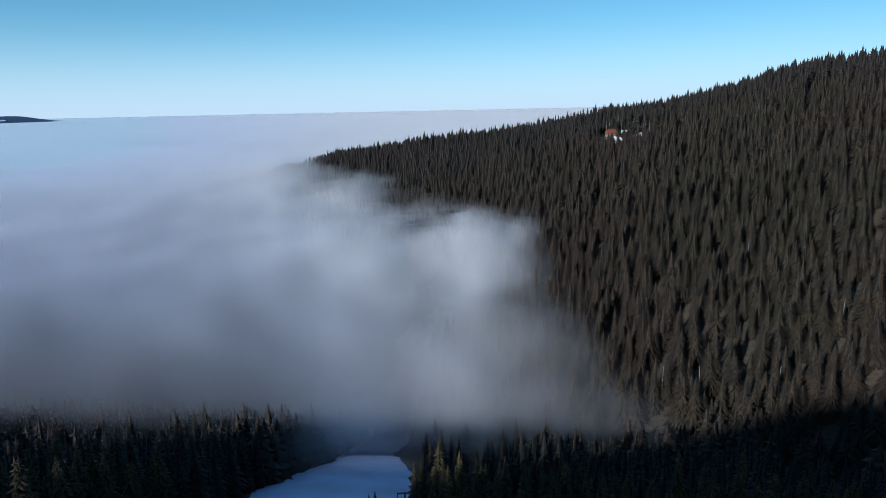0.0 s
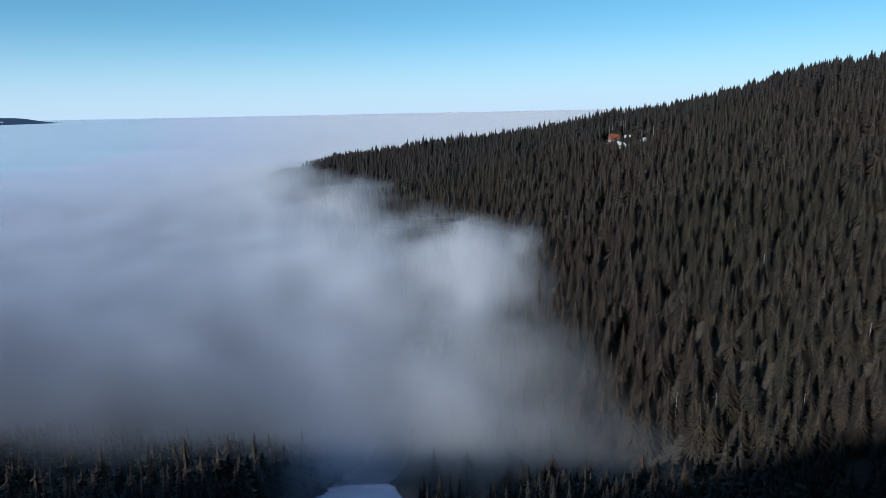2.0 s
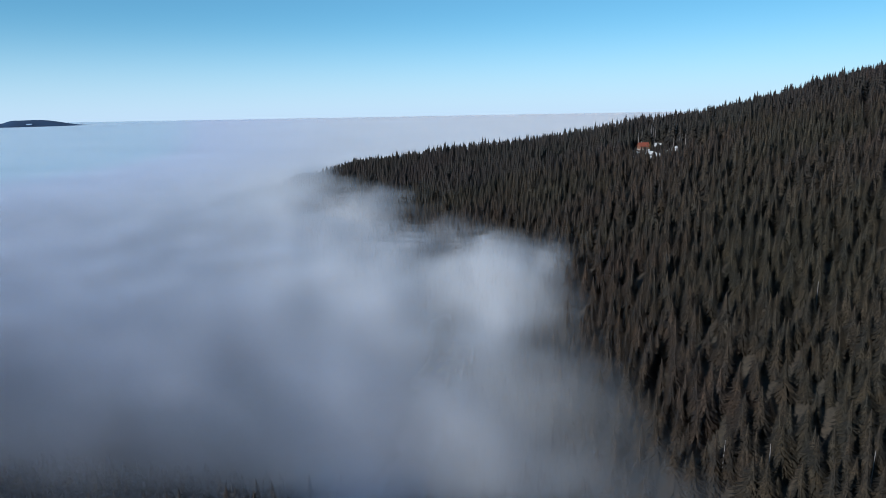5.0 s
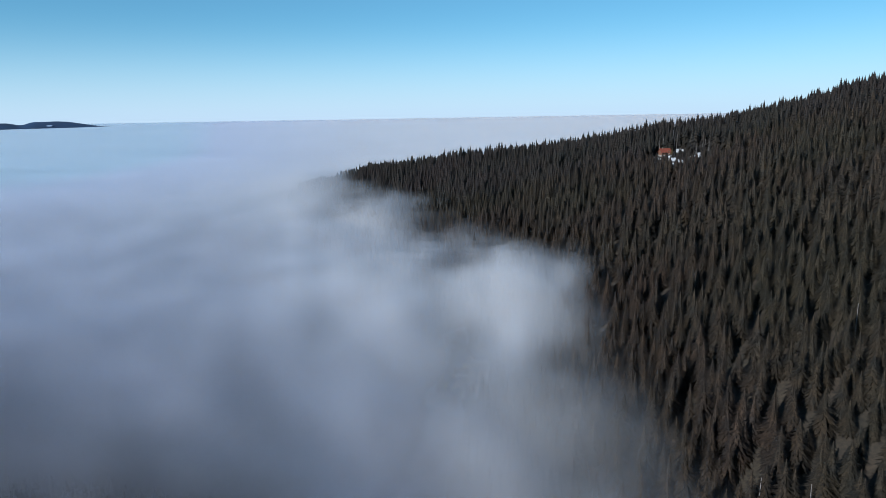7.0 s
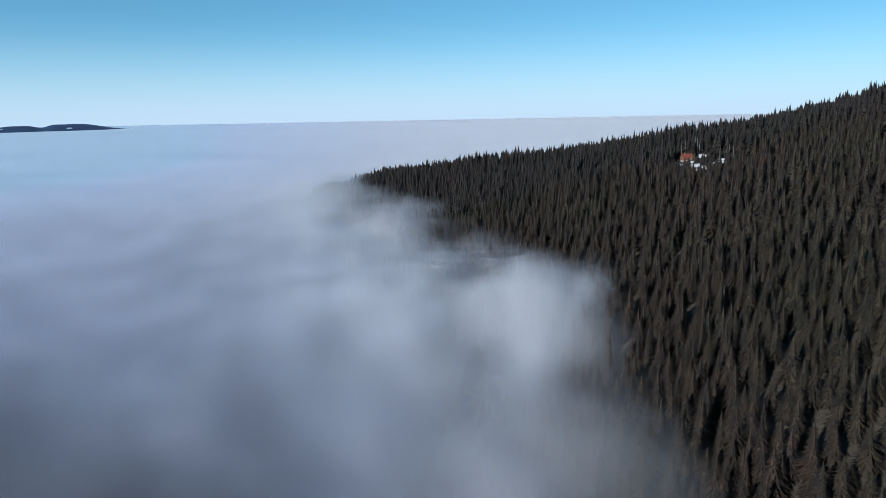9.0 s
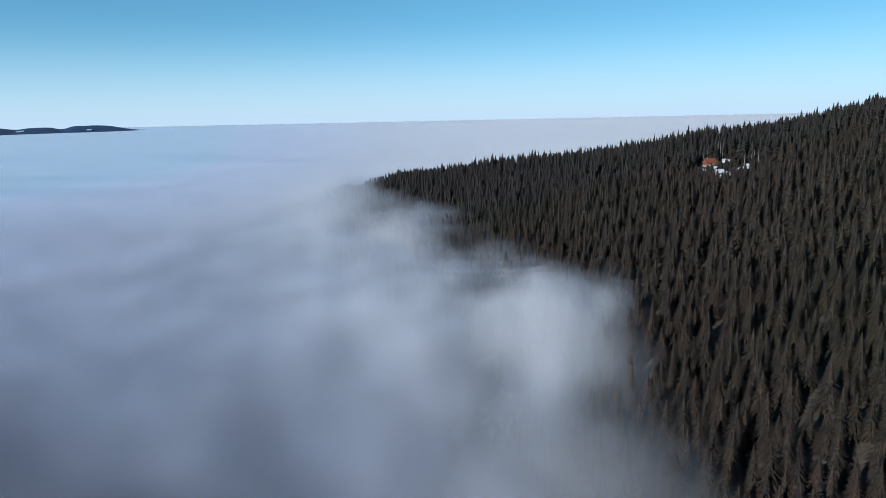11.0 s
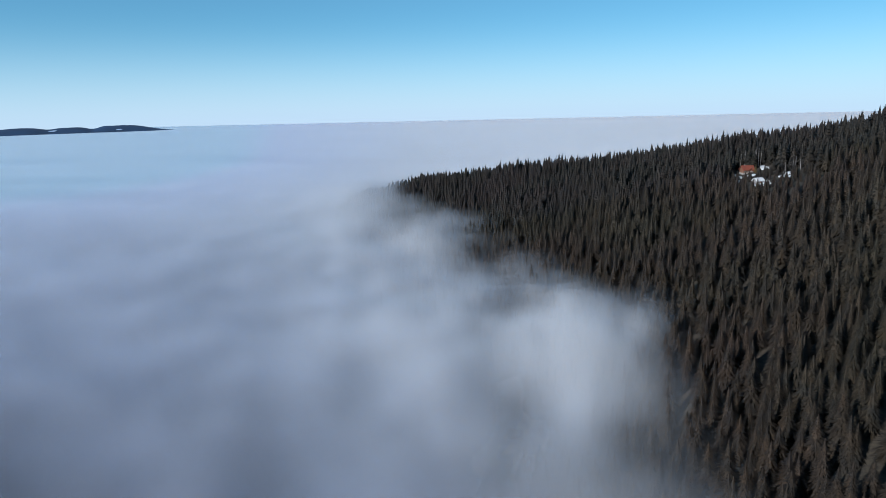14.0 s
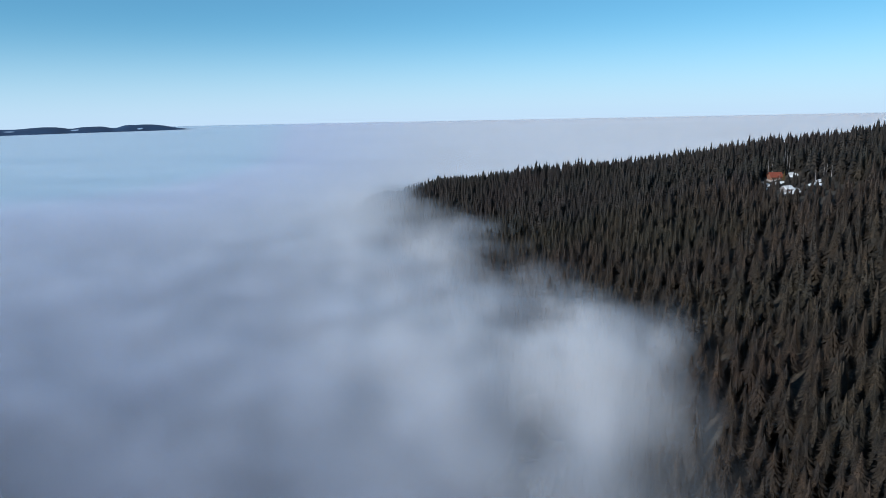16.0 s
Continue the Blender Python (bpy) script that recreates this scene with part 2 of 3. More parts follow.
def mesh_object(name, verts, faces, mats, parent=None, smooth=False, ids=None):
    me = bpy.data.meshes.new(name)
    verts, faces = np.asarray(verts, np.float32), np.asarray(faces, np.int32)
    me.vertices.add(len(verts))
    me.vertices.foreach_set("co", verts.ravel())
    k = faces.shape[1]
    me.loops.add(faces.size)
    me.loops.foreach_set("vertex_index", faces.ravel())
    me.polygons.add(len(faces))
    me.polygons.foreach_set("loop_start", np.arange(0, faces.size, k, dtype=np.int32))
    if ids is not None:
        me.polygons.foreach_set("material_index", np.asarray(ids, np.int32))
    me.polygons.foreach_set("use_smooth", np.full(len(faces), smooth))
    for m in mats if isinstance(mats, (list, tuple)) else [mats]:
        me.materials.append(m)
    me.update(calc_edges=True)
    ob = new(name, me)
    if parent is not None:
        ob.parent = parent
    return ob


def grid_faces(nu, nv):
    i = np.arange(nu * nv).reshape(nu, nv)
    return np.stack([i[:-1, :-1], i[1:, :-1], i[1:, 1:], i[:-1, 1:]], -1).reshape(-1, 4)


def spread(lo, hi, middle, fine, grow):
    """Coordinates from lo to hi: even steps of fine in the middle, growing outwards."""
    a, b = middle
    mid = list(np.arange(a, b + fine / 2, fine))
    s, p, up = fine, mid[-1], []
    while p < hi:
        s *= grow
        p += s
        up.append(min(p, hi))
    s, p, down = fine, mid[0], []
    while p > lo:
        s *= grow
        p -= s
        down.append(max(p, lo))
    return np.array(down[::-1] + mid + up)


# ---- ground: one sheet to the horizon ----
gx = spread(-4800, 4800, (-220, 460), 6.0, 1.14)
gy = spread(-1500, 4850, (-200, 900), 6.0, 1.14)
X, Y = np.meshgrid(gx, gy, indexing="ij")
Z = ground(X, Y)
edge = step(np.hypot(X, Y), 1500, 2600)
Z = Z * (1 - edge) - 78 * edge
land = mesh_object("ground", np.stack([X, Y, Z], -1).reshape(-1, 3), grid_faces(*X.shape), FLOOR, smooth=True)
tagged(land, "dark forest floor of needles and earth", "ground", kind="structure")

# ---- snow of the ski run ----
ys = np.arange(70, 400, 5.0)
ss = np.linspace(-1, 1, 13)
S, Yp = np.meshgrid(ss, ys, indexing="ij")
Xp = piste_middle(Yp) + S * (piste_half(Yp) + (1.5 + 2.5 * step(Yp, 150, 215)) * value_noise(Yp, S * 40, 9, 8))
Zp = ground(Xp, Yp) + 0.55 - 0.5 * np.abs(S) ** 6
run = mesh_object("ski_run", np.stack([Xp, Yp, Zp], -1).reshape(-1, 3), grid_faces(*Xp.shape), SHADED_SNOW, smooth=True)
tagged(run, "groomed snow of a ski run between dark spruces", "ski run", kind="structure")


# ---- spruces ----
def spruce_shape(rng, whorls, branches, fold, width=0.17, start=0.10, slim=0.2, core=0.5, taper=0.85, tip=0.007):
    """Vertices and triangles of a spruce crown one metre high: drooping, pointed boughs round a slender core."""
    vs, fs = [], []

    def add(points, tris):
        o = len(vs)
        vs.extend(points)
        fs.extend([(a + o, b + o, c + o) for a, b, c in tris])

    lop = rng.uniform(0, 6.28)
    for w in range(whorls):
        turn = rng.uniform(0, 6.28)
        fw = w / whorls
        count = max(4, int(round(branches * (0.45 + 0.75 * (1 - fw)))))
        layer = rng.uniform(0.82, 1.12)
        for k in range(count):
            f = min(1.0, max(0.0, (w + rng.uniform(-0.3, 0.3)) / whorls))
            z = start + (0.975 - start) * f
            a = turn + 6.283 * k / count + rng.uniform(-0.3, 0.3)
            reach = width * (1 - f) ** taper * (0.7 + 0.3 * min(1, f * 5)) * (1 + 0.12 * math.cos(a - lop)) + tip
            r = reach * layer * rng.uniform(0.72, 1.18)
            droop = r * (rng.uniform(0.35, 0.85) * (1 - 0.6 * f))
            half = r * slim * rng.uniform(0.8, 1.3) + 0.004
            ca, sa = math.cos(a), math.sin(a)

            def at(out, side, up):
                return (ca * out - sa * side, sa * out + ca * side, z + up)

            lift = 0.10 * r
            if fold:
                add([at(0.0, 0, lift), at(r * 0.55, half, -droop * 0.70), at(r * 0.62, 0, -droop * 0.30), at(r * 0.55, -half, -droop * 0.70), at(r, 0, -droop)],
                    [(0, 1, 2), (0, 2, 3), (2, 1, 4), (3, 2, 4)])
            else:
                add([at(0.0, 0, lift), at(r * 0.6, half, -droop * 0.55), at(r, 0, -droop), at(r * 0.6, -half, -droop * 0.55)], [(0, 1, 2), (0, 2, 3)])
    ring = 5
    base = [(core * width * math.cos(6.283 * i / ring), core * width * math.sin(6.283 * i / ring), start) for i in range(ring)]
    add(base + [(0, 0, 1.0)], [(i, (i + 1) % ring, ring) for i in range(ring)])
    return np.array(vs, np.float32), np.array(fs, np.int32)


def trunk_shape(sides=5, radius=0.011, top=0.9):
    a = np.arange(sides) * 2 * np.pi / sides
    low = np.stack([radius * np.cos(a), radius * np.sin(a), 0 * a - 0.05], -1)
    high = np.stack([0.25 * radius * np.cos(a), 0.25 * radius * np.sin(a), 0 * a + top], -1)
    i = np.arange(sides)
    j = (i + 1) % sides
    f = np.concatenate([np.stack([i, j, j + sides], -1), np.stack([i, j + sides, i + sides], -1)])
    return np.concatenate([low, high]).astype(np.float32), f.astype(np.int32)


CLEARINGS = ((158, 608, 12, 11), (174, 612, 6, 8), (152, 562, 8, 12), (168, 566, 6, 8), (-8, 354, 20, 18))
YOUNG = (157, 552, 28, 60)


def free_of_trees(x, y):
    open_ = on_piste(x, y, 1.6)
    for cx, cy, rx, ry in CLEARINGS:
        open_ |= ((x - cx) / rx) ** 2 + ((y - cy) / ry) ** 2 < 1
    return ~open_


def scatter(x0, x1, y0, y1, gap, seed):
    """Stems strewn over a rectangle, about gap metres apart, with heights and turns."""
    rng = np.random.default_rng(seed)
    cx, cy, half = (x0 + x1) / 2, (y0 + y1) / 2, 0.5 * math.hypot(x1 - x0, y1 - y0) + gap
    gx, gy = np.meshgrid(np.arange(-half, half, gap), np.arange(-half, half, gap * 0.9), indexing="ij")
    gx = gx + (np.arange(gx.shape[1]) % 2)[None] * gap * 0.5
    u = gx + rng.uniform(-0.46, 0.46, gx.shape) * gap
    v = gy + rng.uniform(-0.46, 0.46, gy.shape) * gap
    u, v = u + 3.0 * value_noise(u, v, 23, seed + 70), v + 3.0 * value_noise(u, v, 23, seed + 71)
    ca, sa = math.cos(0.42), math.sin(0.42)
    x, y = (cx + ca * u - sa * v).ravel(), (cy + sa * u + ca * v).ravel()
    inside = (x > x0) & (x < x1) & (y > y0) & (y < y1)
    x, y = x[inside], y[inside]
    h = 19.5 + 2.6 * value_noise(x, y, 45, 12) + rng.normal(0, 2.6, x.shape)
    h = np.where(rng.random(x.shape) < 0.10, h * rng.uniform(0.5, 0.8, x.shape), h)
    young = ((x - YOUNG[0]) / YOUNG[2]) ** 2 + ((y - YOUNG[1]) / YOUNG[3]) ** 2 < 1
    h = np.where(young, 4.5 + 0.12 * h, h)
    turn = rng.uniform(0, 6.283, x.shape)
    keep = free_of_trees(x, y) & (rng.random(x.shape) > 0.04)
    return x[keep], y[keep], np.clip(h, 8, 29)[keep], turn[keep]


def forest(name, label, x, y, h, turn, shapes, seed, trunks=True):
    """Woodland as one mesh: every stem its own crown and trunk."""
    rng = np.random.default_rng(seed)
    z = ground(x, y)
    kind = rng.integers(0, len(shapes), x.shape)
    fat = rng.uniform(0.78, 1.25, x.shape) * (18 / np.maximum(h, 9)) ** 0.3
    tv, tf = trunk_shape(3, top=0.5)
    V, F, M = [], [], []
    o = 0
    for k, (sv, sf) in list(enumerate(shapes)) + ([(-1, (tv, tf))] if trunks else []):
        pick = np.ones(len(x), bool) if k < 0 else kind == k
        c, s = np.cos(turn[pick])[:, None], np.sin(turn[pick])[:, None]
        g, w = h[pick][:, None], (h * fat)[pick][:, None]
        lean = rng.normal(0, 0.015, (2, pick.sum(), 1))
        px = x[pick][:, None] + w * (c * sv[:, 0] - s * sv[:, 1]) + lean[0] * g * sv[:, 2]
        py = y[pick][:, None] + w * (s * sv[:, 0] + c * sv[:, 1]) + lean[1] * g * sv[:, 2]
        pz = z[pick][:, None] + g * sv[:, 2]
        V.append(np.stack([px, py, pz], -1).reshape(-1, 3))
        idx = sf[None] + (np.arange(pick.sum()) * len(sv))[:, None, None] + o
        F.append(idx.reshape(-1, 3))
        M.append(np.full(len(F[-1]), 1 if k < 0 else 0))
        o += len(V[-1])
    ob = mesh_object(name, np.concatenate(V), np.concatenate(F), [NEEDLES, BARK], ids=np.concatenate(M))
    return tagged(ob, label, "forest", kind="stuff")


shape_rng = np.random.default_rng(5)
FINE = [spruce_shape(shape_rng, 26, 13, True, width=w, slim=0.11, taper=0.8) for w in (0.17, 0.19, 0.21, 0.18)]
MID = [spruce_shape(shape_rng, 24, 15, False, width=w, slim=0.085, core=0.52, taper=p) for w, p in ((0.24, 0.70), (0.26, 0.75), (0.29, 0.8), (0.22, 0.65), (0.27, 0.85))]
FAR = [spruce_shape(shape_rng, 15, 11, False, width=w, slim=0.16, core=0.55, taper=p, tip=0.014) for w, p in ((0.25, 0.70), (0.28, 0.75), (0.30, 0.8))]
LOW = [spruce_shape(shape_rng, 8, 8, False, width=w, slim=0.30, core=0.6, taper=p, tip=0.022) for w, p in ((0.25, 0.62), (0.28, 0.70), (0.31, 0.8))]
NEAR = [spruce_shape(shape_rng, 17, 11, False, width=w, slim=0.13, core=0.5, taper=p) for w, p in ((0.17, 0.75), (0.19, 0.8), (0.21, 0.85))]
BROW = [spruce_shape(shape_rng, 5, 6, False, width=w, slim=0.4, core=0.6) for w in (0.2, 0.23)]

FOG_DEEP = 24.0      # woods that lie deeper than this under the fog's top are not seen

# the hill across the valley
x, y, h, turn = scatter(-240, 600, 128, 1080, 6.4, 21)
h = h * 0.82
far = np.hypot(x, y - 50)
top = ground(x, y) + h
seen = (top > -FOG_DEEP - 34 * bell(x, y, 40, 310, 75, 90)) & (x < 40 + 0.86 * y) & (np.abs(x) < 700)
hill_side = ~((y < 150) & (x < 112)) & ~((y < 200) & (x < 55 + 0.3 * (y - 128)))
seen &= hill_side
seen &= (y < 1050) & (y < 880 - 0.45 * x)
bands = ((far < 330), (far >= 330) & (far < 540), (far >= 540))
forest("spruce_forest", "dense dark green and brown spruces on a steep hillside", *(q[seen & bands[0]] for q in (x, y, h, turn)), MID, 1)
forest("spruce_forest", "dense dark spruces higher up the hillside", *(q[seen & bands[1]] for q in (x, y, h, turn)), FAR, 2, trunks=False)
forest("spruce_forest", "distant dark spruces along the hill's ridge", *(q[seen & bands[2]] for q in (x, y, h, turn)), LOW, 3, trunks=False)

# unseen brow wood under the start of the flight, added to shade the slope
x, y, h, turn = scatter(-260, 260, -80, 66, 6.0, 22)
forest("spruce_forest", "unseen spruces on the brow, added to shade the ski run", x, y, h - 3.5 + 2.5 * step(y, 62, 45) - 6.5 * step(x, -8, 12), turn, BROW, 4, trunks=False)

# single spruces beside the ski run
crowns = []
tvf, tff = trunk_shape(7)
for sv, sf in FINE:
    root = new("spruce_tree")
    trunk = mesh_object("trunk", tvf, tff, BARK, root, smooth=True)
    crown = mesh_object("crown", sv, sf, NEEDLES_SUNLIT, root)
    tagged(root, "tall dark spruce on a shaded slope beside the ski run", "tree", "spruces beside the ski run")
    crowns.append(root)
x, y, h, turn = scatter(-170, 130, 66, 250, 4.1, 23)
h = h * 0.82
place = ~((x >= 75 + 0.3 * (y - 128)) & (y > 128)) & (y < np.where(x < -40, 245, np.where(x > 15, 176, 150)))
place &= (x < -30) & (x > -30 - 0.95 * y) | (x > -6) & (x < 12 + 0.75 * y)
place &= ground(x, y) + h > -38
order = np.argsort(np.hypot(x, y)[place])
x, y, h, turn = (q[place][order] for q in (x, y, h, turn))
z = ground(x, y)
rng = np.random.default_rng(31)
SINGLE = 300
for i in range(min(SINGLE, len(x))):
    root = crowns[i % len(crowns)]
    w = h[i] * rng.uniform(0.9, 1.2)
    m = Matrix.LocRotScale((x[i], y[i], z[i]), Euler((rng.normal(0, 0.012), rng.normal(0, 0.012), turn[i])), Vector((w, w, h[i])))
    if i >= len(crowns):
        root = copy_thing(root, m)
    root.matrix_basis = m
forest("spruce_forest", "dark spruces standing close behind those beside the ski run", *(q[SINGLE:SINGLE + 450] for q in (x, y, h, turn)), NEAR, 5, trunks=False)
forest("spruce_forest", "dark spruces standing into the fog below the ski run", *(q[SINGLE + 450:] for q in (x, y, h, turn)), LOW, 6, trunks=False)


# ---- fog ----
def fog_top(x, y):
    d = np.hypot(x, y)
    calm = 1 - step(d, 400, 1300)
    z = (2.2 * value_noise(x, y, 120, 41) + 1.3 * value_noise(x, y, 47, 42) + 0.7 * value_noise(x, y, 21, 43)) * (0.06 + 0.94 * calm)
    east = step(x, -95, -15)
    z = z - 7 * step(x, 45, 95) * step(y, 420, 330) + 9 * bell(x, y, 78, 152, 45, 24)
    z = z - 24 * east * step(y, 400, 130) - 4 * (1 - east) * step(y, 240, 120)
    z = z + (3.0 * value_noise(x, y, 31, 44) + 1.0 * value_noise(x, y, 14, 45)) * bell(x, y, 0, 350, 90, 95)
    z = z + (4.0 * value_noise(x, y, 36, 46) + 2.0 * value_noise(x, y, 15, 47)) * bell(x, y, -70, 580, 90, 130)
    z = z + 6.0 * bell(x, y, -18, 388, 52, 38) + 5.5 * bell(x, y, 36, 380, 34, 38) + 4 * bell(x, y, -60, 370, 40, 40)
    z = z + 3 * bell(x, y, 20, 420, 90, 80) + 2 * bell(x, y, 54, 295, 26, 55) + 2 * bell(x, y, 74, 200, 30, 38) - 4 * bell(x, y, 25, 466, 60, 44) - 4 * bell(x, y, -55, 525, 50, 28) + 6 * bell(x, y, -110, 640, 60, 70) + 9 * bell(x, y, -200, 830, 55, 90)
    return z


fx = spread(-4700, 4700, (-170, 120), 5.5, 1.12)
fy = spread(70, 4850, (130, 470), 5.5, 1.08)
X, Y = np.meshgrid(fx, fy, indexing="ij")
TOP = fog_top(X, Y)
LAND = ground(X, Y)
edge = step(np.hypot(X, Y), 1500, 2600)
LAND = LAND * (1 - edge) - 78 * edge
SHEETS = 20
THICKEST = 0.140   # share of the light that one thin sheet holds back
MIST = 9           # thin veils drifting above the fog where it laps against the hill
# light and shade of the fog, painted by place as the share thrown back
away = np.hypot(X, Y)
banks = value_noise(X * 0.35, Y, 90, 142) + 0.6 * value_noise(X * 0.4, Y, 41, 143)
LIT_SHARE = 0.095 + 0.87 * step(np.log(away), np.log(150), np.log(3000)) + 0.10 * step(X, -260, 0)
LIT_SHARE = LIT_SHARE * (1 + 0.21 * banks * step(away, 450, 900)) * (1 + 0.10 * value_noise(X, Y, 70, 144) + 0.08 * value_noise(X, Y, 27, 145))
LIT_SHARE = LIT_SHARE + 0.20 * bell(X, Y, 4, 392, 80, 62) * (1 + 0.25 * value_noise(X, Y, 60, 141))
LIT_SHARE = LIT_SHARE + 0.075 * bell(X, Y, 6, 285, 55, 80) * (1 + 0.5 * value_noise(X, Y, 24, 147))
LIT_SHARE = LIT_SHARE + 0.045 * bell(X, Y, -45, 360, 110, 110)
LIT_SHARE = np.maximum(LIT_SHARE - 0.062 * bell(X, Y, -105, 235, 125, 95), 0.045)
# light's tint put into the fog colour: blue leftwards, whiter towards the hill
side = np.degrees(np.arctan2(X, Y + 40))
LIGHT_TINT = 0.15 + 0.85 * np.maximum(step(side, -34, 14), bell(X, Y, 10, 390, 120, 130)) - 0.25 * step(away, 500, 1600) * step(side, 10, -25)
LIGHT_TINT = LIGHT_TINT * (0.5 + 0.5 * step(away, 320, 800))
V, F, D, DEEP = [], [], [], []
o = 0
shore = np.clip(1.2 * bell(X, Y, -75, 565, 62, 130) + 1.0 * bell(X, Y, 15, 395, 90, 75) + 0.5 * bell(X, Y, 60, 262, 40, 80), 0, 1)
RELIEF = (1.5 + 2.5 * step(away, 120, 300) * (1 - step(away, 500, 1100)) + 9 * shore) * (1 - 0.8 * step(away, 900, 2500))
for k in range(-MIST, SHEETS):
    drop = 1.75 * k + 0.02 * k * abs(k)
    drop = drop * (1 - 0.95 * step(away, 1200, 3800))
    Zk = TOP * (1 - 0.02 * k) - drop + (0.8 * value_noise(X, Y, 30, 60 + k) + 1.3 * value_noise(X, Y, 15, 160 + k)) * (1 - step(away, 500, 1000))
    deep = step(TOP - LAND, 10, 60)
    dens = (0.07 + 0.13 * deep) * np.exp(0.45 * value_noise(X, Y, 75, 80 + k // 4) + 0.30 * value_noise(X, Y, 30, 100 + k // 3) * (1 - step(away, 400, 900)))
    thin = 0.82 * bell(X, Y, -8, 314, 14, 46) + 0.5 * bell(X, Y, 30, 292, 18, 38) + 0.15 * bell(X, Y, 50, 300, 20, 36) + 0.42 * bell(X, Y, 66, 245, 42, 110) + 0.35 * (1 - step(away, 130, 600)) * step(-X, 0, 120)
    thin = thin + 0.5 * step(Y, 165, 105) + 0.45 * step(Y, 265, 175) * step(-X, 25, 75)
    thin = thin + 0.85 * step(Y, 180, 140) * step(X, -75, -50) * step(X, 25, -5)
    dens = dens * (1 - np.clip(thin, 0, 0.97))
    dens = np.maximum(dens, 0.10 * bell(X, Y, 78, 150, 48, 22) + 0.09 * bell(X, Y, 72, 200, 30, 42))
    dens = dens * (1 + 1.5 * bell(X, Y, 4, 396, 65, 40) + 0.6 * bell(X, Y, -100, 640, 60, 60))
    dens = THICKEST * np.tanh(dens / THICKEST)
    dens = dens * (0.10 + 0.90 * step(Zk - LAND, 1, 19))      # thin among the stems
    dens = np.maximum(dens, 0.22 * step(away, 450, 1100) * step(Zk - LAND, 1, 19))
    faces = grid_faces(*X.shape)
    use = Zk - LAND > -1.5
    if k < 0:
        use &= (RELIEF * 1.2 + drop > -1) & (away < 1000)
    use = use.ravel()
    faces = faces[use[faces].any(1)]
    V.append(np.stack([X, Y, Zk], -1).reshape(-1, 3))
    F.append(faces + o)
    D.append(np.clip(dens, 0, 0.97).ravel())
    DEEP.append(np.full(X.size, 1.75 * k + 0.5))
    o += X.size
bank = mesh_object("fog_bank", np.concatenate(V), np.concatenate(F), FOG, smooth=True)
att = bank.data.attributes.new("thickness", "FLOAT", "POINT")
att.data.foreach_set("value", np.concatenate(D).astype(np.float32))
att = bank.data.attributes.new("deep", "FLOAT", "POINT")
att.data.foreach_set("value", np.concatenate(DEEP).astype(np.float32))
att = bank.data.attributes.new("relief", "FLOAT", "POINT")
att.data.foreach_set("value", np.tile(RELIEF.ravel(), SHEETS + MIST).astype(np.float32))
att = bank.data.attributes.new("lit_share", "FLOAT", "POINT")
att.data.foreach_set("value", np.tile(np.clip(LIT_SHARE, 0, 1).ravel(), SHEETS + MIST).astype(np.float32))
att = bank.data.attributes.new("light_tint", "FLOAT", "POINT")
att.data.foreach_set("value", np.tile(np.clip(LIGHT_TINT, 0, 1).ravel(), SHEETS + MIST).astype(np.float32))
tagged(bank, "sea of pale blue-grey fog filling the valley", "fog", kind="stuff")

# ---- far hills rising out of the fog ----
az = np.radians(np.linspace(-62, -29.5, 200))
across = np.linspace(-1, 1, 9)
A, C = np.meshgrid(az, across, indexing="ij")
deg = np.degrees(A)
height = 33 + 2.5 * np.sin(deg * 0.9) - 13 * np.exp(-((deg + 35.2) / 0.5) ** 2) - 9 * np.exp(-((deg + 38.1) / 0.6) ** 2) - 5 * np.exp(-((deg + 41.5) / 0.9) ** 2) + 1.2 * value_noise(deg * 10, 0 * deg, 6, 90)
height = height * step(-deg, 29.4, 32.8)
R = 4500 + 220 * C
Z = -16 + (height + 16) * (1 - np.abs(C) ** 1.6)
far_hills = mesh_object("backdrop_hills", np.stack([R * np.sin(A), R * np.cos(A), Z], -1).reshape(-1, 3), grid_faces(*A.shape), FAR_WOOD, smooth=True)
for a0, a1, c0, c1 in ((-38.1, -37.55, -0.52, -0.34), (-33.6, -33.2, -0.66, -0.54), (-42.3, -41.6, -0.5, -0.36)):
    A, C = np.meshgrid(np.radians(np.linspace(a0, a1, 12)), np.linspace(0, 1, 5), indexing="ij")
    hump = np.sin(np.pi * (np.degrees(A) - a0 + 0.02) / (a1 - a0 + 0.04)) ** 0.5
    C = (c0 + c1) / 2 + (c1 - c0) * (C - 0.5) * hump
    deg = np.degrees(A)
    crest = np.interp(deg, np.degrees(az), height[:, 4])
    R, Z = 4500 + 220 * C - 8, -16 + (crest + 16) * (1 - np.abs(C) ** 1.6) + 0.8
    clearing = mesh_object("snow_patch", np.stack([R * np.sin(A), R * np.cos(A), Z], -1).reshape(-1, 3), grid_faces(*A.shape), FAR_SNOW, smooth=True)
    tagged(clearing, "pale snowy clearing on a distant wooded hill", "snow", "clearings on the far hills", "structure")
tagged(far_hills, "low dark blue wooded hills beyond the fog", "hills", kind="structure")


# ---- the chalet and its clearing ----
def part(name, verts, faces, mat, parent, label=""):
    """One mesh under a thing or a part, from polygons of any size."""
    me = bpy.data.meshes.new(name)
    me.from_pydata([tuple(v) for v in verts], [], [tuple(f) for f in faces])
    me.materials.append(mat)
    me.update()
    ob = new(name, me)
    ob.parent = parent
    return tagged(ob, label)


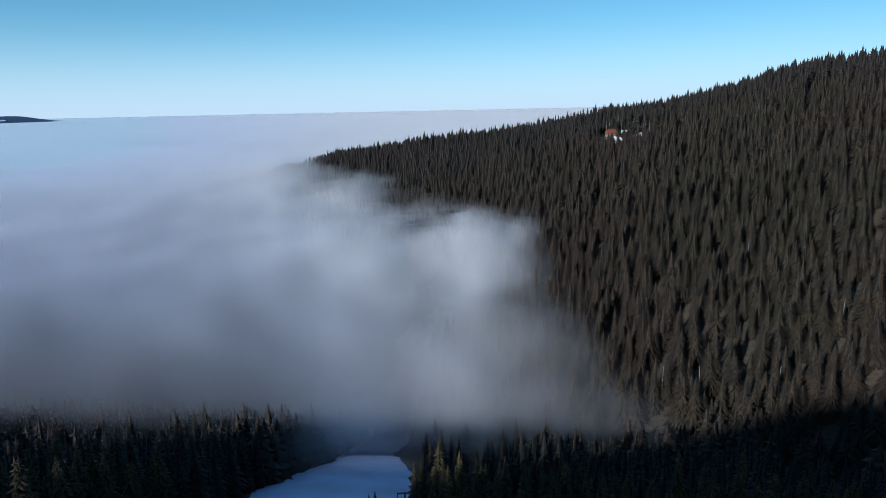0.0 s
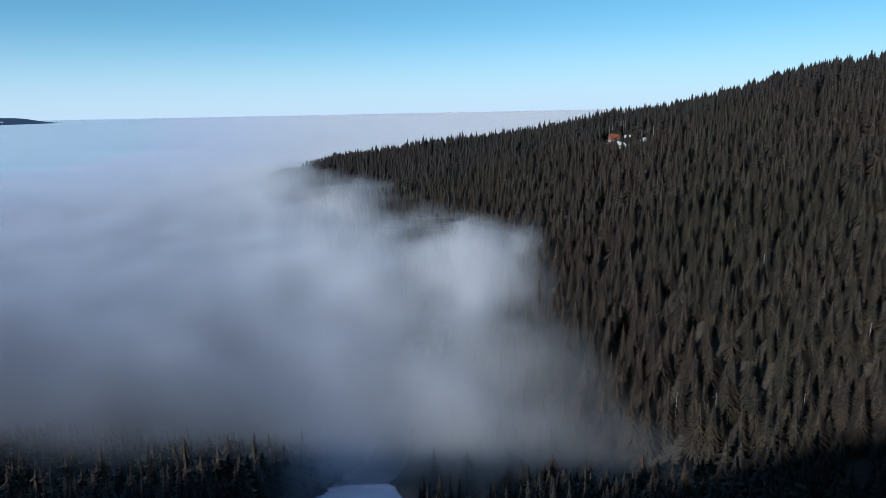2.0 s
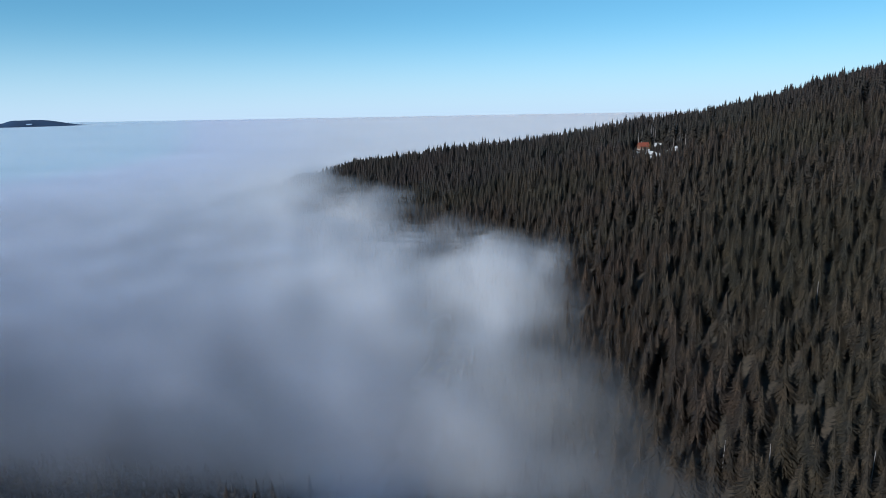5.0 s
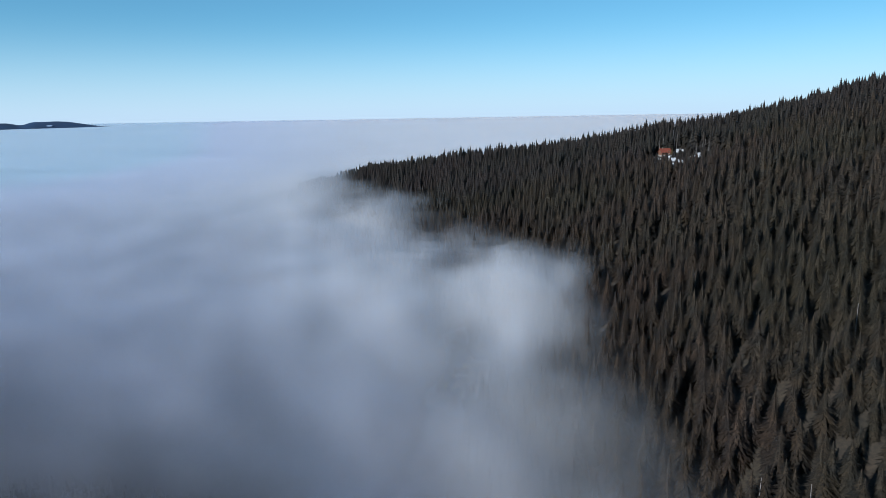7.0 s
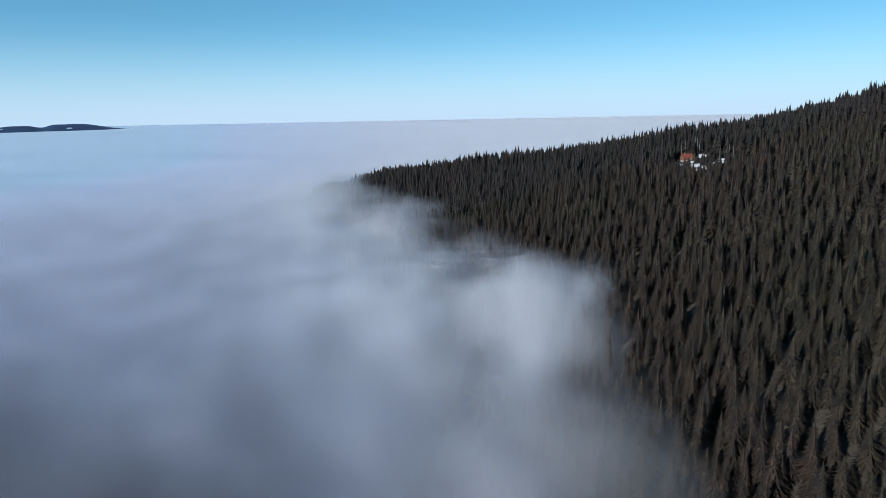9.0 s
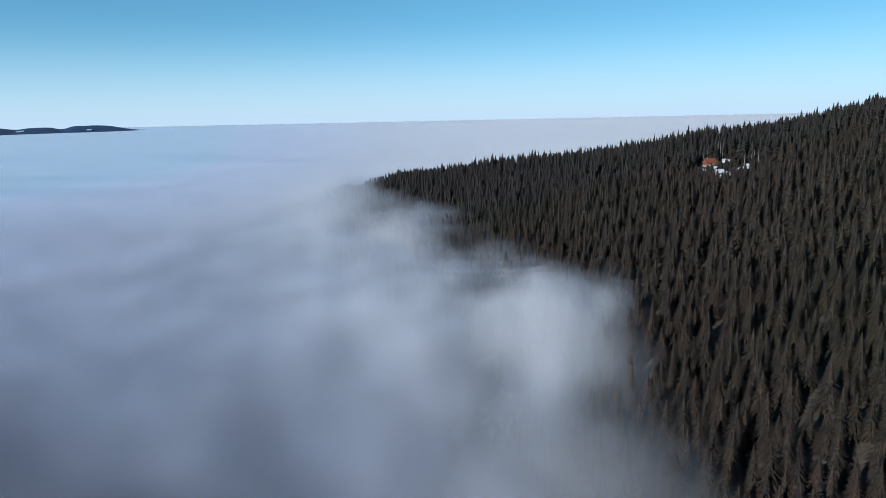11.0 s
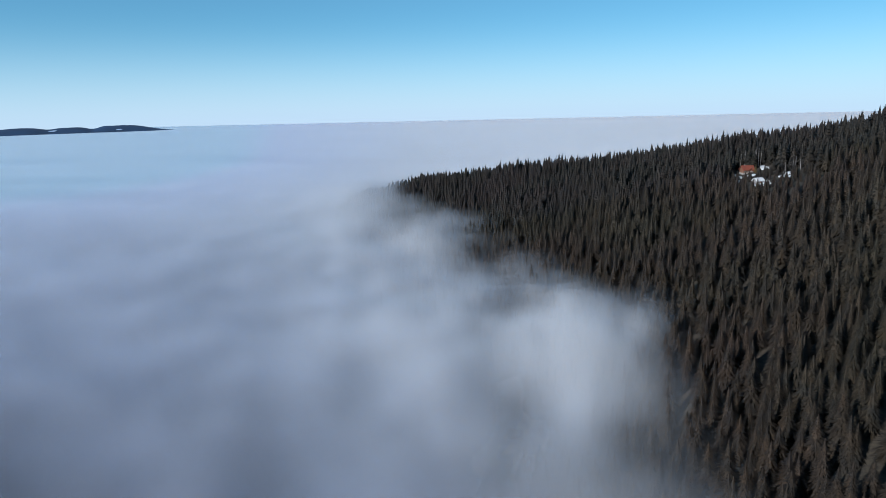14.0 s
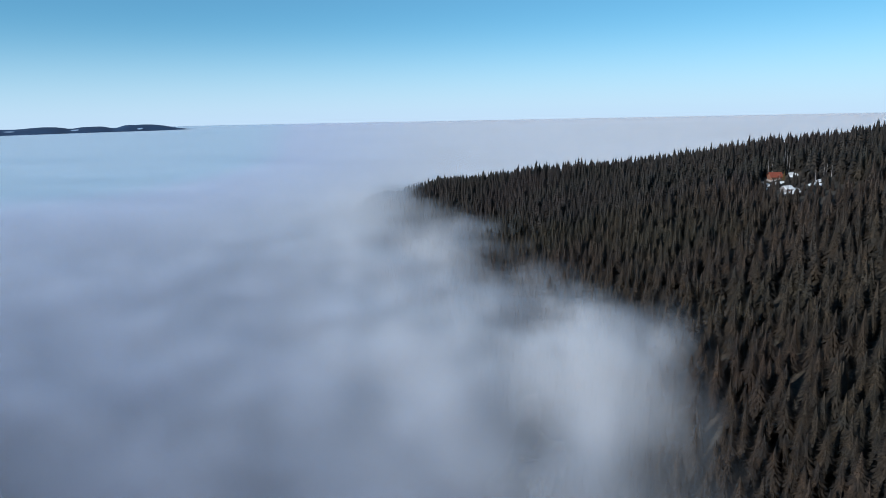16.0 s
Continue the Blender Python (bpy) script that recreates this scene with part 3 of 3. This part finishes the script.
def box(x0, x1, y0, y1, z0, z1):
    v = [(x, y, z) for z in (z0, z1) for x, y in ((x0, y0), (x1, y0), (x1, y1), (x0, y1))]
    return v, [(3, 2, 1, 0), (4, 5, 6, 7), (0, 1, 5, 4), (1, 2, 6, 5), (2, 3, 7, 6), (3, 0, 4, 7)]


def several(*solids):
    V, F = [], []
    for v, f in solids:
        F += [tuple(i + len(V) for i in q) for q in f]
        V += list(v)
    return V, F


def slab_roof(x0, x1, y_eave, z_eave, y_ridge, z_ridge, thick):
    """One pitched side of a roof, along x."""
    v = [(x0, y_eave, z_eave), (x1, y_eave, z_eave), (x1, y_ridge, z_ridge), (x0, y_ridge, z_ridge)]
    v = v + [(a, b, c + thick) for a, b, c in v]
    return v, [(3, 2, 1, 0), (4, 5, 6, 7), (0, 1, 5, 4), (1, 2, 6, 5), (2, 3, 7, 6), (3, 0, 4, 7)]


def gable_wall(x0, x1, y0, y1, z0, z1, z_top):
    """A house body with gables at both ends of x."""
    ym = (y0 + y1) / 2
    v = [(x0, y0, z0), (x1, y0, z0), (x1, y1, z0), (x0, y1, z0), (x0, y0, z1), (x1, y0, z1), (x1, y1, z1), (x0, y1, z1), (x0, ym, z_top), (x1, ym, z_top)]
    return v, [(3, 2, 1, 0), (0, 1, 5, 4), (2, 3, 7, 6), (1, 2, 6, 9, 5), (3, 0, 4, 8, 7), (4, 5, 9, 8), (6, 7, 8, 9)]


def add_window(parent, x, y, z, w=1.1, h=1.3):
    win = part("window", *several(box(x - w / 2, x + w / 2, y - 0.06, y + 0.02, z, z + 0.1), box(x - w / 2, x + w / 2, y - 0.06, y + 0.02, z + h - 0.1, z + h),
               box(x - w / 2, x - w / 2 + 0.1, y - 0.06, y + 0.02, z + 0.1, z + h - 0.1), box(x + w / 2 - 0.1, x + w / 2, y - 0.06, y + 0.02, z + 0.1, z + h - 0.1)), PLASTER, parent)
    part("pane", *box(x - w / 2 + 0.1, x + w / 2 - 0.1, y - 0.02, y + 0.015, z + 0.1, z + h - 0.1), GLASS, win)


def chalet(x, y, turn):
    root = new("chalet")
    root.matrix_basis = pose(x, y, float(ground(x, y)) - 0.3, 0, 0, turn) @ Matrix.Scale(0.7, 4)
    part("foundation", *box(-6.2, 6.2, -4.2, 4.2, -2.5, 1.0), STONE, root, "rough grey stone base")
    part("wall", *gable_wall(-6, 6, -4, 4, 1.0, 4.4, 7.9), TIMBER, root, "red-brown stained timber walls")
    part("roof", *slab_roof(-6.9, 6.9, -5.3, 3.5, 0, 8.3, 0.22), ROOF_RED, root, "orange-red sheet roof")
    part("roof", *slab_roof(-6.9, 6.9, 5.3, 3.5, 0, 8.3, 0.22), ROOF_RED, root, "orange-red sheet roof")
    v = [(1.0, -4.6, 1.0), (4.6, -4.6, 1.0), (4.6, -3.95, 1.0), (1.0, -3.95, 1.0), (1.0, -4.6, 4.6), (4.6, -4.6, 4.6), (4.6, -1.0, 4.6), (1.0, -1.0, 4.6), (2.8, -4.6, 6.3), (2.8, -1.0, 6.3)]
    part("front_gable", v, [(0, 1, 5, 8, 4), (1, 2, 6, 5), (3, 0, 4, 7), (4, 8, 9, 7), (5, 6, 9, 8)], TIMBER, root)
    for side in (-1, 1):
        a = 2.8 + side * 2.3
        v = [(a, -5.2, 4.15), (2.8, -5.2, 6.45), (2.8, -0.9, 6.45), (a, -0.9, 4.15)]
        v = v + [(p, q, r + 0.18) for p, q, r in v]
        part("gable_roof", v, [(0, 1, 2, 3), (7, 6, 5, 4), (0, 4, 5, 1), (1, 5, 6, 2), (2, 6, 7, 3), (3, 7, 4, 0)], ROOF_RED, root, "orange-red sheet roof")
    part("chimney", *several(box(-2.6, -1.8, 0.8, 1.6, 6.0, 9.4), box(-2.7, -1.7, 0.7, 1.7, 9.4, 9.6)), STONE, root, "stone chimney")
    part("balcony", *several(box(-5.8, 0.6, -5.3, -4.0, 3.0, 3.15), box(-5.8, 0.6, -5.3, -5.22, 3.9, 4.0),
         *[box(q, q + 0.12, -5.3, -5.22, 3.15, 3.9) for q in np.linspace(-5.8, 0.45, 12)]), TIMBER, root)
    part("door", *box(-0.6, 0.4, -4.05, -3.97, 1.0, 3.0), GREY_WOOD, root, "grey plank door")
    for wx in (-4.8, -2.6, 2.0, 3.7):
        add_window(root, wx, -4.02 if wx < 1 else -4.62, 1.6)
    add_window(root, 2.8, -4.62, 4.0, 1.2, 1.2)
    return tagged(root, "timber chalet with an orange-red roof in a snowy clearing", "house")


def shed(x, y, turn, snow, label, name="shed"):
    root = new(name)
    root.matrix_basis = pose(x, y, float(ground(x, y)) - 0.2, 0, 0, turn)
    part("wall", *gable_wall(-3.2, 3.2, -2.3, 2.3, -1.2, 2.1, 3.7), GREY_WOOD, root)
    for side in (-1, 1):
        part("roof", *slab_roof(-3.7, 3.7, side * 2.9, 1.75, 0, 3.85, 0.14), GREY_WOOD, root, "weathered board roof")
        if snow:
            part("snow_cover", *slab_roof(-3.55, 3.4, side * 2.75, 2.0, side * 0.1, 3.95, 0.32), OLD_SNOW, root, "thick settled snow")
    part("door", *box(-0.5, 0.5, -2.36, -2.28, 0.0, 1.9), TIMBER, root, "dark plank door")
    return tagged(root, label, "shed" if name == "shed" else "hut")


chalet(158, 611, 12)
shed(152, 565, 25, True, "weathered wooden shed with snow lying on its roof")
shed(-9.5, 359, -8, False, "small grey-brown wooden hut beside a snowy track", "hut")


def snow_patch(cx, cy, rx, ry, seed):
    """An uneven sheet of settled snow that follows the ground."""
    rng = np.random.default_rng(seed)
    a = np.linspace(0, 2 * np.pi, 25)[:-1]
    edge = 1 + 0.22 * np.sin(2 * a + rng.uniform(0, 6)) + 0.16 * np.sin(3 * a + rng.uniform(0, 6)) + 0.10 * np.sin(7 * a + rng.uniform(0, 6))
    V, F = [(cx, cy, float(ground(cx, cy)) + 0.55)], []
    rings = (0.35, 0.7, 0.92, 1.0)
    for r in rings:
        for q, b in zip(edge, a):
            px, py = cx + rx * r * q * math.cos(b), cy + ry * r * q * math.sin(b)
            V.append((px, py, float(ground(px, py)) + (0.5 if r < 0.9 else 0.35 if r < 1 else -0.3)))
    m = len(a)
    for i in range(m):
        j = (i + 1) % m
        F.append((0, 1 + i, 1 + j))
        for k in range(len(rings) - 1):
            o = 1 + k * m
            F.append((o + i, o + m + i, o + m + j, o + j))
    me = bpy.data.meshes.new("snow_patch")
    me.from_pydata(V, [], F)
    me.materials.append(OLD_SNOW)
    me.polygons.foreach_set("use_smooth", [True] * len(F))
    ob = new("snow_patch", me)
    return tagged(ob, "old white snow lying in a forest clearing", "snow", "snow in the clearing", "structure")


for i, (cx, cy, rx, ry) in enumerate(((149, 604, 3.4, 8), (171, 613, 3.2, 8), (152, 559, 4.5, 7), (157, 566, 2.2, 6), (169, 565, 3.2, 6), (174, 574, 2.2, 5), (158, 598, 4, 3), (145, 590, 2.2, 5), (258, 392, 2, 3), (-9, 351, 15, 22))):
    snow_patch(cx, cy, rx, ry, 200 + i)


def bare_trunk(x, y, h, r, lean):
    v, f = trunk_shape(7, 1.0, 1.0)
    v = v * (r, r, h)
    ob = mesh_object("dead_tree", v, f, GREY_WOOD, smooth=True)
    ob.matrix_basis = pose(x, y, float(ground(x, y)), lean, lean * 0.6, 0)
    return tagged(ob, "bare grey dead trunk at the edge of the clearing", "tree", "dead trunks")


for x, y, h, lean in ((166, 621, 14, 2), (169, 620, 15, -2), (163, 622, 12, 1), (160, 624, 15, 0.5), (157, 623, 13, -1), (168, 624, 17, 1), (171, 622, 13, 1.5), (176, 572, 9, 3), (172, 573, 8, -4), (165, 562, 6, 22), (179, 575, 10, 1), (182, 574, 8, -2)):
    bare_trunk(x, y, h, 0.24, lean)
for x, y, h, lean in ((74, 206, 15, 1), (84, 199, 14, -1.5), (103, 186, 13, 1), (131, 203, 12, 2), (127, 262, 13, -1), (92, 322, 14, 1)):
    snag = bare_trunk(x, y, h, 0.26, lean)
    snag["label"] = "pale bare dead trunk standing among dark spruces"


# ---- lift pylon and saplings at the edge of the ski run ----
def lift_pylon(x, y, h):
    root = new("lift_pylon")
    root.matrix_basis = pose(x, y, float(ground(x, y)), 0, 0, 4)
    part("mast", *several(box(-0.16, 0.16, -0.16, 0.16, -0.5, h), box(-0.4, 0.4, -0.4, 0.4, -0.6, 0.3)), STEEL, root)
    part("crossarm", *box(-1.6, 1.0, -0.12, 0.12, h - 0.35, h - 0.1), STEEL, root)
    for px in (-1.5, 0.9):
        part("sheave", *several(box(px - 0.08, px + 0.08, -0.7, 0.7, h - 0.75, h - 0.4)), STEEL, root)
    return tagged(root, "small grey steel lift pylon beside the ski run", "pylon")


lift_pylon(-8.6, 115, 6.2)

for x, y, h in ((161.5, 602, 7.5), (-17.2, 125, 3.4), (-16.0, 126.2, 4.0), (-3.4, 326, 14.5), (5.5, 321, 12.0)):
    sapling = copy_thing(crowns[0], pose(x, y, float(ground(x, y))))
    sapling.matrix_basis = Matrix.LocRotScale((x, y, float(ground(x, y))), Euler((0, 0, x)), Vector((h * 1.1, h * 1.1, h)))
    sapling["label"] = "young dark spruce standing alone on the snow"
    sapling["group"] = "lone young spruces"
